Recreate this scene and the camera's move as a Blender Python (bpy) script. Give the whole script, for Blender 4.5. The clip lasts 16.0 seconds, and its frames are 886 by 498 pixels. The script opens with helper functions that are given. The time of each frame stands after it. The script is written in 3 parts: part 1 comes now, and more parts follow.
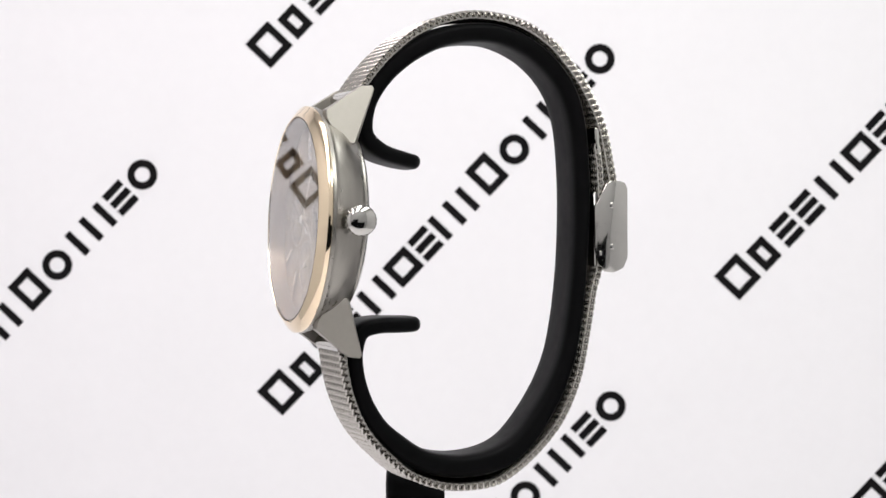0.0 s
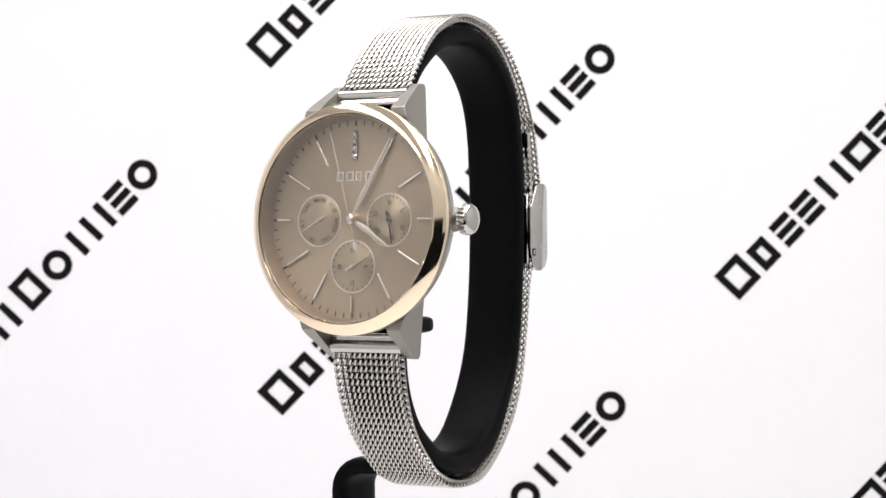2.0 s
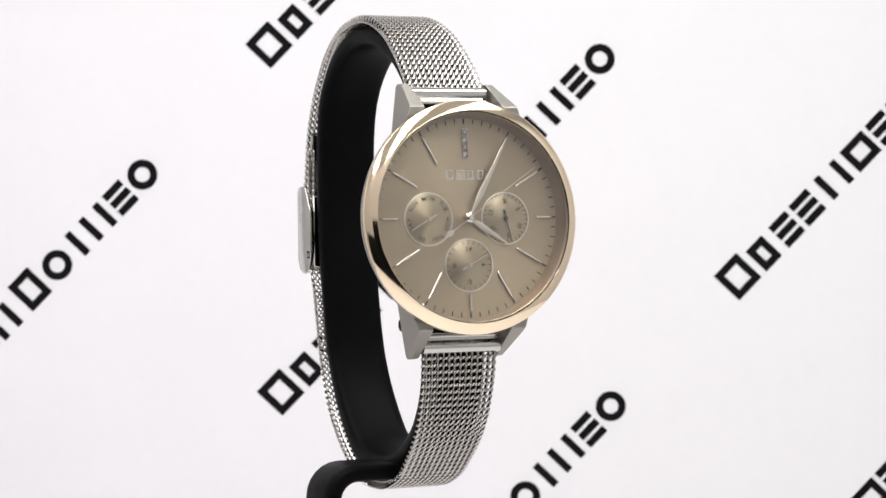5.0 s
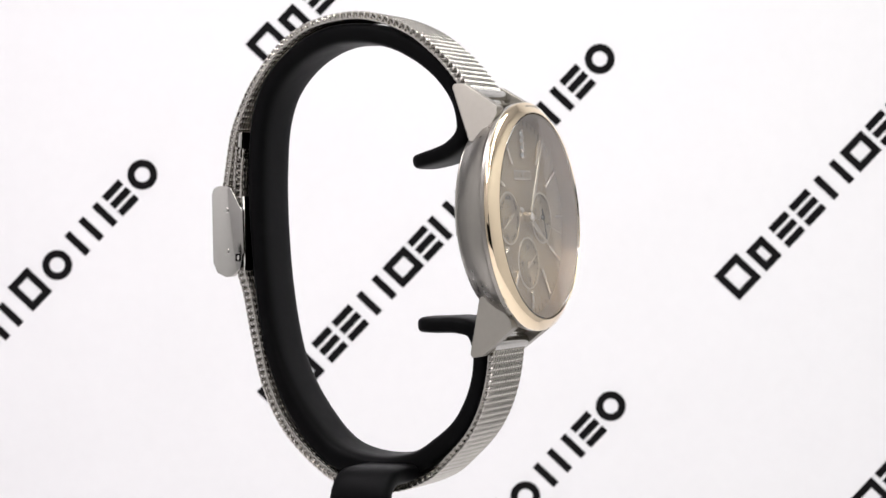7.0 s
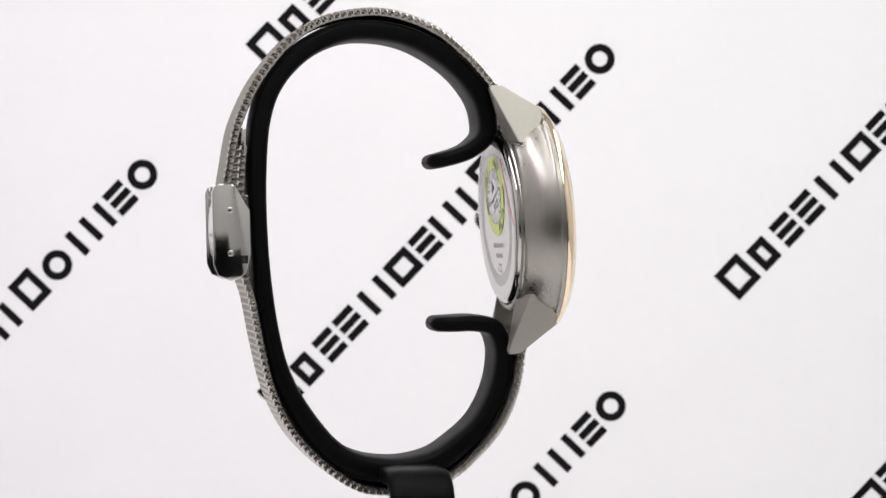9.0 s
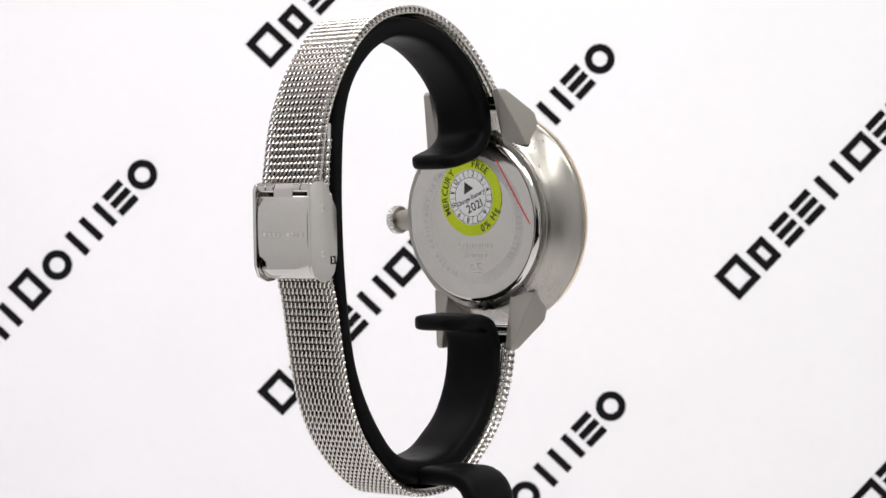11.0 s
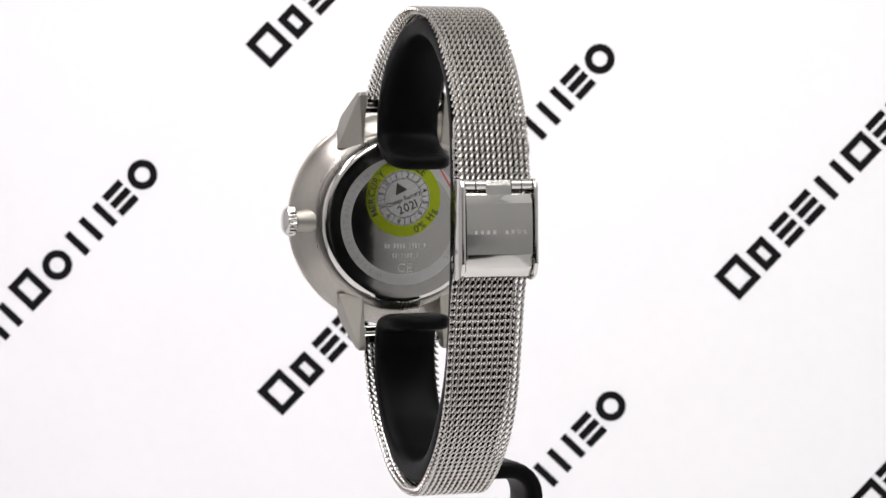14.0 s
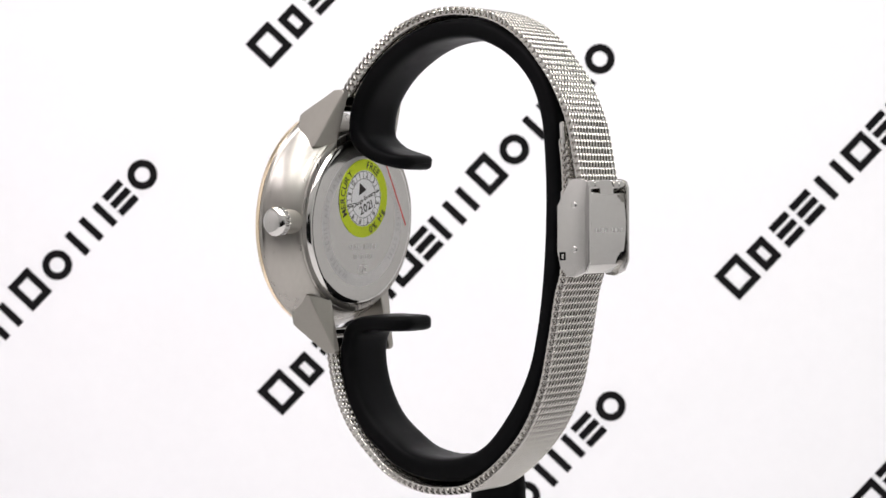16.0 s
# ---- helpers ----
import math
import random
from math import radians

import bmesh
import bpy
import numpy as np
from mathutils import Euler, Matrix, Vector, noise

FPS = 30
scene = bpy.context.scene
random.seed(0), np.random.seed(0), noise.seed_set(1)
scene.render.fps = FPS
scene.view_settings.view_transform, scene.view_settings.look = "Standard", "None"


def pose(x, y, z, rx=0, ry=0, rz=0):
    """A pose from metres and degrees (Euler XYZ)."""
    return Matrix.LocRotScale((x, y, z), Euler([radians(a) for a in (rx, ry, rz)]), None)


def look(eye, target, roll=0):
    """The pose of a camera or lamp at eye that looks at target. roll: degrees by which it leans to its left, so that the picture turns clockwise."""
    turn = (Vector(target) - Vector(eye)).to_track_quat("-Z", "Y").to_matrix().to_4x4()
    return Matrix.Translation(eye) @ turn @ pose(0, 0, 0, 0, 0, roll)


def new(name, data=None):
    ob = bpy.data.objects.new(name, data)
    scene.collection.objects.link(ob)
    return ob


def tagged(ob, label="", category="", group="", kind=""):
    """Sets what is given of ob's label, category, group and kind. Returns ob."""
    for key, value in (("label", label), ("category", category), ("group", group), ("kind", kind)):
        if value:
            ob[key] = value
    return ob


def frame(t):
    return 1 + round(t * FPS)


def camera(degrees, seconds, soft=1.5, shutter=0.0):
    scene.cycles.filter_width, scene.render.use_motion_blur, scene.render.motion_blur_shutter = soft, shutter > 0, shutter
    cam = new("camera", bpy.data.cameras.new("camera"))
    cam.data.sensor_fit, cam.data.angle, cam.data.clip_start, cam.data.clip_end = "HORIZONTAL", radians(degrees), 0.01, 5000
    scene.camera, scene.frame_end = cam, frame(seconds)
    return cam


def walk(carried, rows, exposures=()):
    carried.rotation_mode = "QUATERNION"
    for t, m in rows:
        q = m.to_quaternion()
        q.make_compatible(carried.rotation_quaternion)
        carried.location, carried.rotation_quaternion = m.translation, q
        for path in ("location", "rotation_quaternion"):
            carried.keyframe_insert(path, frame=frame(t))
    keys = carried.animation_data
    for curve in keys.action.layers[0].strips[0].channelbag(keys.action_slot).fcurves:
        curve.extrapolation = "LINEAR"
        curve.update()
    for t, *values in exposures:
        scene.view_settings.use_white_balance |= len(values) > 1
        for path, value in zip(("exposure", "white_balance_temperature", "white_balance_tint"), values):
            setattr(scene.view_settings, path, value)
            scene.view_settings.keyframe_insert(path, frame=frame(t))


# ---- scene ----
MM = 0.001
ZC = 0.16                      # height of the dial's centre over the box floor
cam = camera(22.4, 16.0, soft=1.5)
cam.data.dof.use_dof, cam.data.dof.focus_distance, cam.data.dof.aperture_fstop = True, 0.365, 85.0
EYE = Vector((0.0037, -0.3791, ZC + 0.0002))
AIM = EYE + Vector((0, math.cos(radians(0.82)), -math.sin(radians(0.82))))
walk(cam, [(0.0, look(EYE, AIM, -0.33)), (16.0, look(EYE, AIM, -0.33))],
     [(0.0, -0.14), (0.7, -0.08), (1.5, 0.0), (2.5, 0.0), (3.5, -0.14), (4.2, -0.14), (6.5, -0.02), (7.0, -0.06), (8.5, -0.19), (9.2, -0.17), (11.5, -0.05), (12.5, 0.0), (13.0, -0.12), (13.5, -0.1), (14.2, 0.0), (16.0, 0.0)])

# ---------------------------------------------------------------- light
world = bpy.data.worlds.new("room")
world.use_nodes = True
world.node_tree.nodes["Background"].inputs[0].default_value = (0.9, 0.95, 1.0, 1)
world.node_tree.nodes["Background"].inputs[1].default_value = 0.006
scene.world = world


def panel_lamp(name, eye, target, sx, sy, watts, colour):
    data = bpy.data.lights.new(name, "AREA")
    data.shape, data.size, data.size_y, data.energy, data.color = "RECTANGLE", sx, sy, watts, colour
    ob = new(name, data)
    ob.matrix_world = look(eye, target)
    return ob


panel_lamp("led_bar", (-0.15, -0.11, 0.392), (-0.15, -0.10, 0), 0.06, 0.40, 0.70, (1.0, 0.938, 0.985))
panel_lamp("led_bar", (0.0, -0.11, 0.392), (0.0, -0.10, 0), 0.06, 0.40, 0.70, (0.995, 0.98, 0.985))
panel_lamp("led_bar", (0.15, -0.11, 0.392), (0.15, -0.10, 0), 0.06, 0.40, 0.71, (0.972, 0.99, 0.962))


# ---------------------------------------------------------------- materials
def mat(name, colour, rough=0.5, metal=0.0, vary=0.08, scale=900.0, bump=0.0, bump_scale=4000.0, stretch=(1, 1, 1), rough_vary=0.0, coat=0.0, spec=0.5, aniso=0.0, spin=0.25):
    m = bpy.data.materials.new(name)
    m.use_nodes = True
    nt = m.node_tree
    b = nt.nodes["Principled BSDF"]
    b.inputs["Roughness"].default_value, b.inputs["Metallic"].default_value = rough, metal
    b.inputs["Coat Weight"].default_value = coat
    b.inputs["Specular IOR Level"].default_value = spec
    if aniso:
        b.inputs["Anisotropic"].default_value = aniso
        b.inputs["Anisotropic Rotation"].default_value = spin
        tg = nt.nodes.new("ShaderNodeTangent")
        tg.direction_type, tg.axis = "RADIAL", "Z"
        nt.links.new(tg.outputs[0], b.inputs["Tangent"])
    co = nt.nodes.new("ShaderNodeTexCoord")
    mp = nt.nodes.new("ShaderNodeMapping")
    mp.inputs["Scale"].default_value = stretch
    nt.links.new(co.outputs["Object"], mp.inputs["Vector"])
    big, fine = nt.nodes.new("ShaderNodeTexNoise"), nt.nodes.new("ShaderNodeTexNoise")
    big.inputs["Scale"].default_value, fine.inputs["Scale"].default_value = scale / 8, scale
    for n in (big, fine):
        n.inputs["Detail"].default_value = 3
        nt.links.new(mp.outputs[0], n.inputs["Vector"])
    mix = nt.nodes.new("ShaderNodeMath")
    mix.operation = "ADD"
    nt.links.new(big.outputs["Fac"], mix.inputs[0])
    nt.links.new(fine.outputs["Fac"], mix.inputs[1])
    ramp = nt.nodes.new("ShaderNodeMapRange")
    ramp.inputs["From Min"].default_value, ramp.inputs["From Max"].default_value = 0.6, 1.4
    ramp.inputs["To Min"].default_value, ramp.inputs["To Max"].default_value = 1 - vary, 1 + vary
    nt.links.new(mix.outputs[0], ramp.inputs["Value"])
    mul = nt.nodes.new("ShaderNodeVectorMath")
    mul.operation = "SCALE"
    mul.inputs[0].default_value = colour
    nt.links.new(ramp.outputs[0], mul.inputs["Scale"])
    nt.links.new(mul.outputs[0], b.inputs["Base Color"])
    if rough_vary:
        rr = nt.nodes.new("ShaderNodeMapRange")
        rr.inputs["From Min"].default_value, rr.inputs["From Max"].default_value = 0.6, 1.4
        rr.inputs["To Min"].default_value, rr.inputs["To Max"].default_value = max(0.02, rough - rough_vary), rough + rough_vary
        nt.links.new(mix.outputs[0], rr.inputs["Value"])
        nt.links.new(rr.outputs[0], b.inputs["Roughness"])
    if bump:
        nz, bp = nt.nodes.new("ShaderNodeTexNoise"), nt.nodes.new("ShaderNodeBump")
        nz.inputs["Scale"].default_value, nz.inputs["Detail"].default_value = bump_scale, 4
        bp.inputs["Strength"].default_value, bp.inputs["Distance"].default_value = bump, 0.0001
        nt.links.new(mp.outputs[0], nz.inputs["Vector"])
        nt.links.new(nz.outputs["Fac"], bp.inputs["Height"])
        nt.links.new(bp.outputs[0], b.inputs["Normal"])
    return m


PAPER = mat("white_paper", (0.86, 0.85, 0.86), 0.8, vary=0.012, scale=300, bump=0.15, bump_scale=2500)
FLOOR = mat("grey_board", (0.55, 0.55, 0.55), 0.6, vary=0.02, scale=200)
# Darker than grey_board so the front's reflection stays faint in the dial glass.
FRONT = mat("front_board", (0.36, 0.36, 0.36), 0.6, vary=0.02, scale=200)
# Print black; also painted on the clasp slots as their inner shade.
INK_SHADE = mat("black_ink_and_slot_shade", (0.008, 0.0075, 0.008), 0.7, vary=0.15, scale=800, spec=0.05)
STEEL = mat("polished_steel", (0.54, 0.525, 0.495), 0.10, 1.0, vary=0.03, scale=900, rough_vary=0.04)
WIRE = mat("steel_wire", (0.49, 0.47, 0.435), 0.19, 1.0, vary=0.06, scale=1500, rough_vary=0.06)
BRUSHED = mat("brushed_steel", (0.325, 0.308, 0.278), 0.30, 1.0, vary=0.06, scale=1200, bump=0.10, bump_scale=5000, stretch=(1, 1, 0.08), rough_vary=0.06)
LUGS = mat("satin_steel", (0.33, 0.312, 0.278), 0.48, 1.0, vary=0.06, scale=1200, bump=0.08, bump_scale=5000, rough_vary=0.06)
GOLD = mat("rose_gold_plate", (0.92, 0.76, 0.55), 0.09, 1.0, vary=0.03, scale=700, rough_vary=0.03)
DIAL = mat("champagne_dial", (0.345, 0.276, 0.187), 0.42, 0.8, vary=0.03, scale=2500, bump=0.04, bump_scale=9000, aniso=0.5)
SUBDIAL = mat("champagne_subdial", (0.39, 0.32, 0.218), 0.30, 0.9, vary=0.03, scale=2500, aniso=0.85)
FLANGE = mat("champagne_flange", (0.31, 0.24, 0.175), 0.30, 0.8, vary=0.04, scale=1500)
MARK = mat("dark_print", (0.018, 0.013, 0.010), 0.6, vary=0.1, scale=2000)
APPLIED = mat("silver_marker", (0.72, 0.66, 0.58), 0.16, 1.0, vary=0.03, scale=1500)
SATIN = mat("satin_silver", (0.60, 0.545, 0.46), 0.30, 1.0, vary=0.03, scale=1500)
LOGO = mat("silvery_print", (0.56, 0.52, 0.46), 0.25, 0.9, vary=0.05, scale=2000)
STONE = mat("clear_stone", (0.50, 0.50, 0.49), 0.05, 0.8, vary=0.1, scale=3000)
BLACK = mat("black_plastic", (0.003, 0.003, 0.0033), 0.42, vary=0.2, scale=500, bump=0.05, bump_scale=3000, rough_vary=0.06, spec=0.045)
LIME = mat("lime_sticker", (0.46, 0.56, 0.03), 0.18, 0.97, vary=0.05, scale=700)
WHITE = mat("clear_sticker", (0.68, 0.68, 0.67), 0.14, 0.97, vary=0.03, scale=700)
REDINK = mat("red_marker", (0.50, 0.04, 0.03), 0.5, vary=0.15, scale=1500)
ETCH = mat("etched_steel", (0.53, 0.52, 0.50), 0.40, 1.0, vary=0.08, scale=3000)
ENGRAVE = mat("engraved_line", (0.43, 0.42, 0.40), 0.45, 1.0, vary=0.08, scale=3000)
GLASS = bpy.data.materials.new("mineral_glass")
GLASS.use_nodes = True
gb = GLASS.node_tree.nodes["Principled BSDF"]
gb.inputs["Base Color"].default_value = (1, 1, 1, 1)
gb.inputs["Roughness"].default_value, gb.inputs["IOR"].default_value = 0.0, 1.5
gb.inputs["Transmission Weight"].default_value = 1.0


# ---------------------------------------------------------------- mesh helpers (millimetres)
OWN_SPACE = {}                  # parts whose mesh is not in the watch's space


def part(name, bm, material, parent, label="", smooth=True, m=None):
    if m is not None:
        bm.transform(m)
    bmesh.ops.recalc_face_normals(bm, faces=bm.faces)
    me = bpy.data.meshes.new(name)
    bm.transform(Matrix.Scale(MM, 4))
    if smooth:
        for f in bm.faces:
            f.smooth = True
        for e in bm.edges:
            if len(e.link_faces) == 2 and e.calc_face_angle(0) > radians(38):
                e.smooth = False
    bm.to_mesh(me)
    bm.free()
    me.materials.append(material)
    ob = new(name, me)
    if parent is not None:
        ob.parent = parent
        ob.matrix_parent_inverse = OWN_SPACE.get(parent, Matrix()).inverted()
    if label:
        tagged(ob, label)
    return ob


def part_local(name, bm, material, parent, m, label=""):
    """A part whose mesh keeps its own space; m in millimetres."""
    ob = part(name, bm, material, parent, label)
    ob.matrix_basis = Matrix.Translation(m.translation * MM) @ m.to_3x3().to_4x4()
    OWN_SPACE[ob] = ob.matrix_basis.copy()
    return ob


def again(ob, m, parent):
    """Another piece on the same mesh, moved by m (millimetres)."""
    o = new(ob.name.split(".")[0], ob.data)
    o.parent = parent
    o.matrix_parent_inverse = OWN_SPACE.get(parent, Matrix()).inverted()
    o.matrix_basis = Matrix.Translation(m.translation * MM) @ m.to_3x3().to_4x4()
    return o


def box_mm(x0, x1, y0, y1, z0, z1, bevel=0.0, segs=2):
    bm = bmesh.new()
    bmesh.ops.create_cube(bm, size=1)
    for v in bm.verts:
        v.co = Vector((x0 + (v.co.x + 0.5) * (x1 - x0), y0 + (v.co.y + 0.5) * (y1 - y0), z0 + (v.co.z + 0.5) * (z1 - z0)))
    if bevel:
        bmesh.ops.bevel(bm, geom=bm.edges[:], offset=bevel, segments=segs, affect="EDGES", profile=0.5)
    return bm


def lathe(profile, segs=96, closed=False):
    """Spin (radius, height) pairs round z."""
    bm = bmesh.new()
    rings = []
    for r, d in profile:
        if r < 1e-6:
            rings.append([bm.verts.new((0, 0, d))])
        else:
            rings.append([bm.verts.new((r * math.cos(a), r * math.sin(a), d)) for a in (2 * math.pi * k / segs for k in range(segs))])
    pairs = list(zip(rings, rings[1:]))
    if closed:
        pairs.append((rings[-1], rings[0]))
    for a, b in pairs:
        for k in range(segs):
            q = [a[k % len(a)], a[(k + 1) % len(a)], b[(k + 1) % len(b)], b[k % len(b)]]
            q = list(dict.fromkeys(q))
            if len(q) > 2:
                bm.faces.new(q)
    return bm


def prism(outline, x0, x1, bevel=0.0, segs=2):
    """Extrude an outline of (y, z) pairs from x0 to x1; x0 and x1 may be functions of (y, z)."""
    bm = bmesh.new()
    f0 = x0 if callable(x0) else (lambda y, z: x0)
    f1 = x1 if callable(x1) else (lambda y, z: x1)
    a = [bm.verts.new((f0(y, z), y, z)) for y, z in outline]
    b = [bm.verts.new((f1(y, z), y, z)) for y, z in outline]
    n = len(outline)
    bm.faces.new(a)
    bm.faces.new(b[::-1])
    for k in range(n):
        bm.faces.new((a[k], b[k], b[(k + 1) % n], a[(k + 1) % n]))
    if bevel:
        bmesh.ops.bevel(bm, geom=bm.edges[:], offset=bevel, segments=segs, affect="EDGES", profile=0.5)
    return bm


def flat_shape(outline, z0, z1, bevel=0.0):
    """A plate with an outline of (x, y) pairs between heights z0 and z1."""
    bm = bmesh.new()
    a = [bm.verts.new((x, y, z0)) for x, y in outline]
    b = [bm.verts.new((x, y, z1)) for x, y in outline]
    n = len(outline)
    bm.faces.new(a[::-1])
    bm.faces.new(b)
    for k in range(n):
        bm.faces.new((a[k], a[(k + 1) % n], b[(k + 1) % n], b[k]))
    if bevel:
        bmesh.ops.bevel(bm, geom=[e for e in bm.edges if all(v.co.z > (z0 + z1) / 2 for v in e.verts)], offset=bevel, segments=1, affect="EDGES")
    return bm


def join(*bms):
    out = bmesh.new()
    for b in bms:
        me = bpy.data.meshes.new("tmp")
        b.to_mesh(me)
        b.free()
        out.from_mesh(me)
        bpy.data.meshes.remove(me)
    return out


def moved(bm, m):
    bm.transform(m)
    return bm


def smooth_path(points, step):
    """Catmull-Rom through (y, z, ...) points, sampled at an even step."""
    p = [np.array(q, float) for q in points]
    p = [2 * p[0] - p[1]] + p + [2 * p[-1] - p[-2]]
    fine = []
    for k in range(1, len(p) - 2):
        for t in np.linspace(0, 1, 40, endpoint=False):
            a, b, c, d = p[k - 1:k + 3]
            fine.append(0.5 * (2 * b + (c - a) * t + (2 * a - 5 * b + 4 * c - d) * t ** 2 + (3 * b - a - 3 * c + d) * t ** 3))
    fine.append(p[-2])
    fine = np.array(fine)
    s = np.concatenate([[0], np.cumsum(np.linalg.norm(np.diff(fine[:, :2], axis=0), axis=1))])
    n = max(2, int(round(s[-1] / step)) + 1)
    t = np.linspace(0, s[-1], n)
    return np.stack([np.interp(t, s, fine[:, k]) for k in range(fine.shape[1])], 1), t


def skew(y, z=0.0):
    """The band sits slightly askew and leaning on its holder."""
    return -0.6 - 1.4 * (y + 18) / 52 - 0.008 * z


GLYPHS = {}


def glyph(ch, size):
    """One character as a flat bmesh, centred on its width, standing on y = 0."""
    if ch not in GLYPHS:
        cu = bpy.data.curves.new("glyph", "FONT")
        cu.body, cu.size, cu.resolution_u, cu.offset = ch, 1.0, 3, 0.012
        ob = new("glyph", cu)
        bpy.context.view_layer.update()
        me = bpy.data.meshes.new_from_object(ob.evaluated_get(bpy.context.evaluated_depsgraph_get()))
        bpy.data.objects.remove(ob)
        xs = [v.co.x for v in me.vertices] or [0, 0.25]
        GLYPHS[ch] = (me, min(xs), max(xs))
    me, lo, hi = GLYPHS[ch]
    bm = bmesh.new()
    bm.from_mesh(me)
    bm.transform(Matrix.Scale(size, 4) @ Matrix.Translation((-(lo + hi) / 2, 0, 0)))
    return bm, (hi - lo) * size


def line_text(body, size, gap=0.12):
    sizes = [(c, 0.3 * size if c == " " else glyph(c, size)[1]) for c in body]
    total = sum(w for _, w in sizes) + gap * size * (len(body) - 1)
    x, out = -total / 2, []
    for c, w in sizes:
        if c != " ":
            out.append(moved(glyph(c, size)[0], Matrix.Translation((x + w / 2, -0.36 * size, 0))))
        x += w + gap * size
    return join(*out)


def arc_text(body, size, radius, mid, gap=0.12, inward=False):
    """Text round a circle; mid: degrees clockwise from the top of its middle; inward: feet outwards."""
    sizes = [(c, 0.3 * size if c == " " else glyph(c, size)[1]) for c in body]
    total = sum(w for _, w in sizes) + gap * size * (len(body) - 1)
    x, out = -total / 2, []
    for c, w in sizes:
        a = (x + w / 2) / radius * (-1 if inward else 1)
        if c != " ":
            turn = -radians(mid) - a + (math.pi if inward else 0)
            out.append(moved(glyph(c, size)[0], Matrix.Rotation(turn, 4, "Z") @ Matrix.Translation((0, (-radius if inward else radius) - 0.36 * size, 0))))
        x += w + gap * size
    return join(*out)


# ---------------------------------------------------------------- the photo box
def structure(name, bm, material, label, category):
    return tagged(part(name, bm, material, None, label, smooth=False), label, category, kind="structure")


BW, BF, BB, BH, WT = 260.0, -300.0, 217.0, 400.0, 6.0
structure("floor", box_mm(-BW, BW, BF, BB, -WT, 0), PAPER, "plain white floor board of the photo box", "floor")
structure("wall_west", box_mm(-BW - WT, -BW, BF, BB + WT, -WT, BH + WT), FLOOR, "plain light grey side wall of the photo box", "wall")
structure("wall_east", box_mm(BW, BW + WT, BF, BB + WT, -WT, BH + WT), FLOOR, "plain light grey side wall of the photo box", "wall")
structure("ceiling", box_mm(-BW, BW, BF, BB + WT, BH, BH + WT), FLOOR, "plain light grey top of the photo box", "ceiling")
EYE_Z = ZC / MM
# Added unseen front; opening stepped to place dark reflections on clasp and case back.
structure("added_front_wall", join(box_mm(-BW, BW, BF - WT, BF, EYE_Z + 24, BH), box_mm(-BW, -200, BF - WT, BF, 0, EYE_Z + 24), box_mm(200, BW, BF - WT, BF, 0, EYE_Z + 24),
                             box_mm(-200, -75, BF - WT, BF, EYE_Z - 26, EYE_Z + 24), box_mm(75, 200, BF - WT, BF, EYE_Z - 26, EYE_Z + 24)), FRONT,
          "unseen light grey front added to the photo box, opening stepped to shape reflections", "wall")
backdrop = structure("backdrop", box_mm(-BW, BW, BB, BB + WT, -WT, BH), PAPER, "white paper backdrop printed with slanted black word marks", "backdrop")

PX = 6.643                       # print units to the millimetre on the backdrop


def mark_pieces():
    """The word mark as plain bars and rings: (kind, start, width, height) along its base line."""
    tall, low = 62, 51
    return [("frame", 0, 57, tall), ("frame", 70, 40, low), ("stack", 128, 42, low), ("stack", 180, 44, low), ("pair", 244, 52, low),
            ("frame", 311, 55, low), ("stack", 375, 42, low), ("pair", 427, 50, low), ("post", 481, 46, low), ("frame", 535, 50, tall),
            ("ring", 598, 53, low), ("post", 654, 46, low), ("pair", 706, 48, low), ("stack", 767, 42, low), ("ring", 818, 53, low)]


def mark_bmesh():
    bms, s = [], 13

    def bar(x0, x1, y0, y1):
        bms.append(box_mm(x0, x1, y0, y1, 0, 0.6))

    for kind, x, w, h in mark_pieces():
        if kind == "frame":
            bar(x, x + s, 0, h), bar(x + w - s, x + w, 0, h), bar(x + s, x + w - s, h - s, h), bar(x + s, x + w - s, 0, s)
        elif kind == "stack":
            for y in (0, (h - s) / 2, h - s):
                bar(x, x + w, y, y + s)
        elif kind == "pair":
            bar(x, x + s, 0, h), bar(x + w - s, x + w, 0, h)
        elif kind == "post":
            bar(x + (w - s) / 2, x + (w + s) / 2, 0, h)
        else:
            r = w / 2
            bms.append(moved(lathe([(r, 0), (r, 0.6), (r - s, 0.6), (r - s, 0)], 40, True), Matrix.Translation((x + r, h / 2, 0))))
    return join(*bms)


def lay_marks():
    stand = Matrix.Rotation(radians(90), 4, "X")          # the print's plane: x along, z up
    spin = Matrix.Rotation(radians(46.3), 4, "Z")
    scale = Matrix.Scale(1 / PX, 4)
    first = None
    for i in range(-3, 3):
        for j in range(-3, 4):
            px, py = 1308 + 810 * i - 16.5 * j, 532 - 204.5 * i - 614.5 * j
            x = 3.7 + (px - 784) / PX
            z = ZC / MM - 8.3 - (py - 441) / PX - (px - 784) / PX * 0.0058
            if not (-255 < x and x + 96 < 255 and 2 < z and z + 98 < 395):
                continue
            m = Matrix.Translation((x, BB - 0.1, z))
            if first is None:
                first = part("printed_mark", mark_bmesh(), INK_SHADE, backdrop, "slanted black printed word mark", smooth=False, m=stand @ spin @ scale)
                first.matrix_basis = Matrix.Translation(m.translation * MM)
            else:
                tagged(again(first, m, backdrop), "slanted black printed word mark")


lay_marks()

# ---------------------------------------------------------------- the stand
stand = tagged(new("display_stand"), "black plastic C-shaped watch display stand on a bent post", "watch stand")
stand.location = (0, 0, ZC)


def side(px, py, k=10.55):
    return (-(px - 745.4) / k, (385 - py) / k)


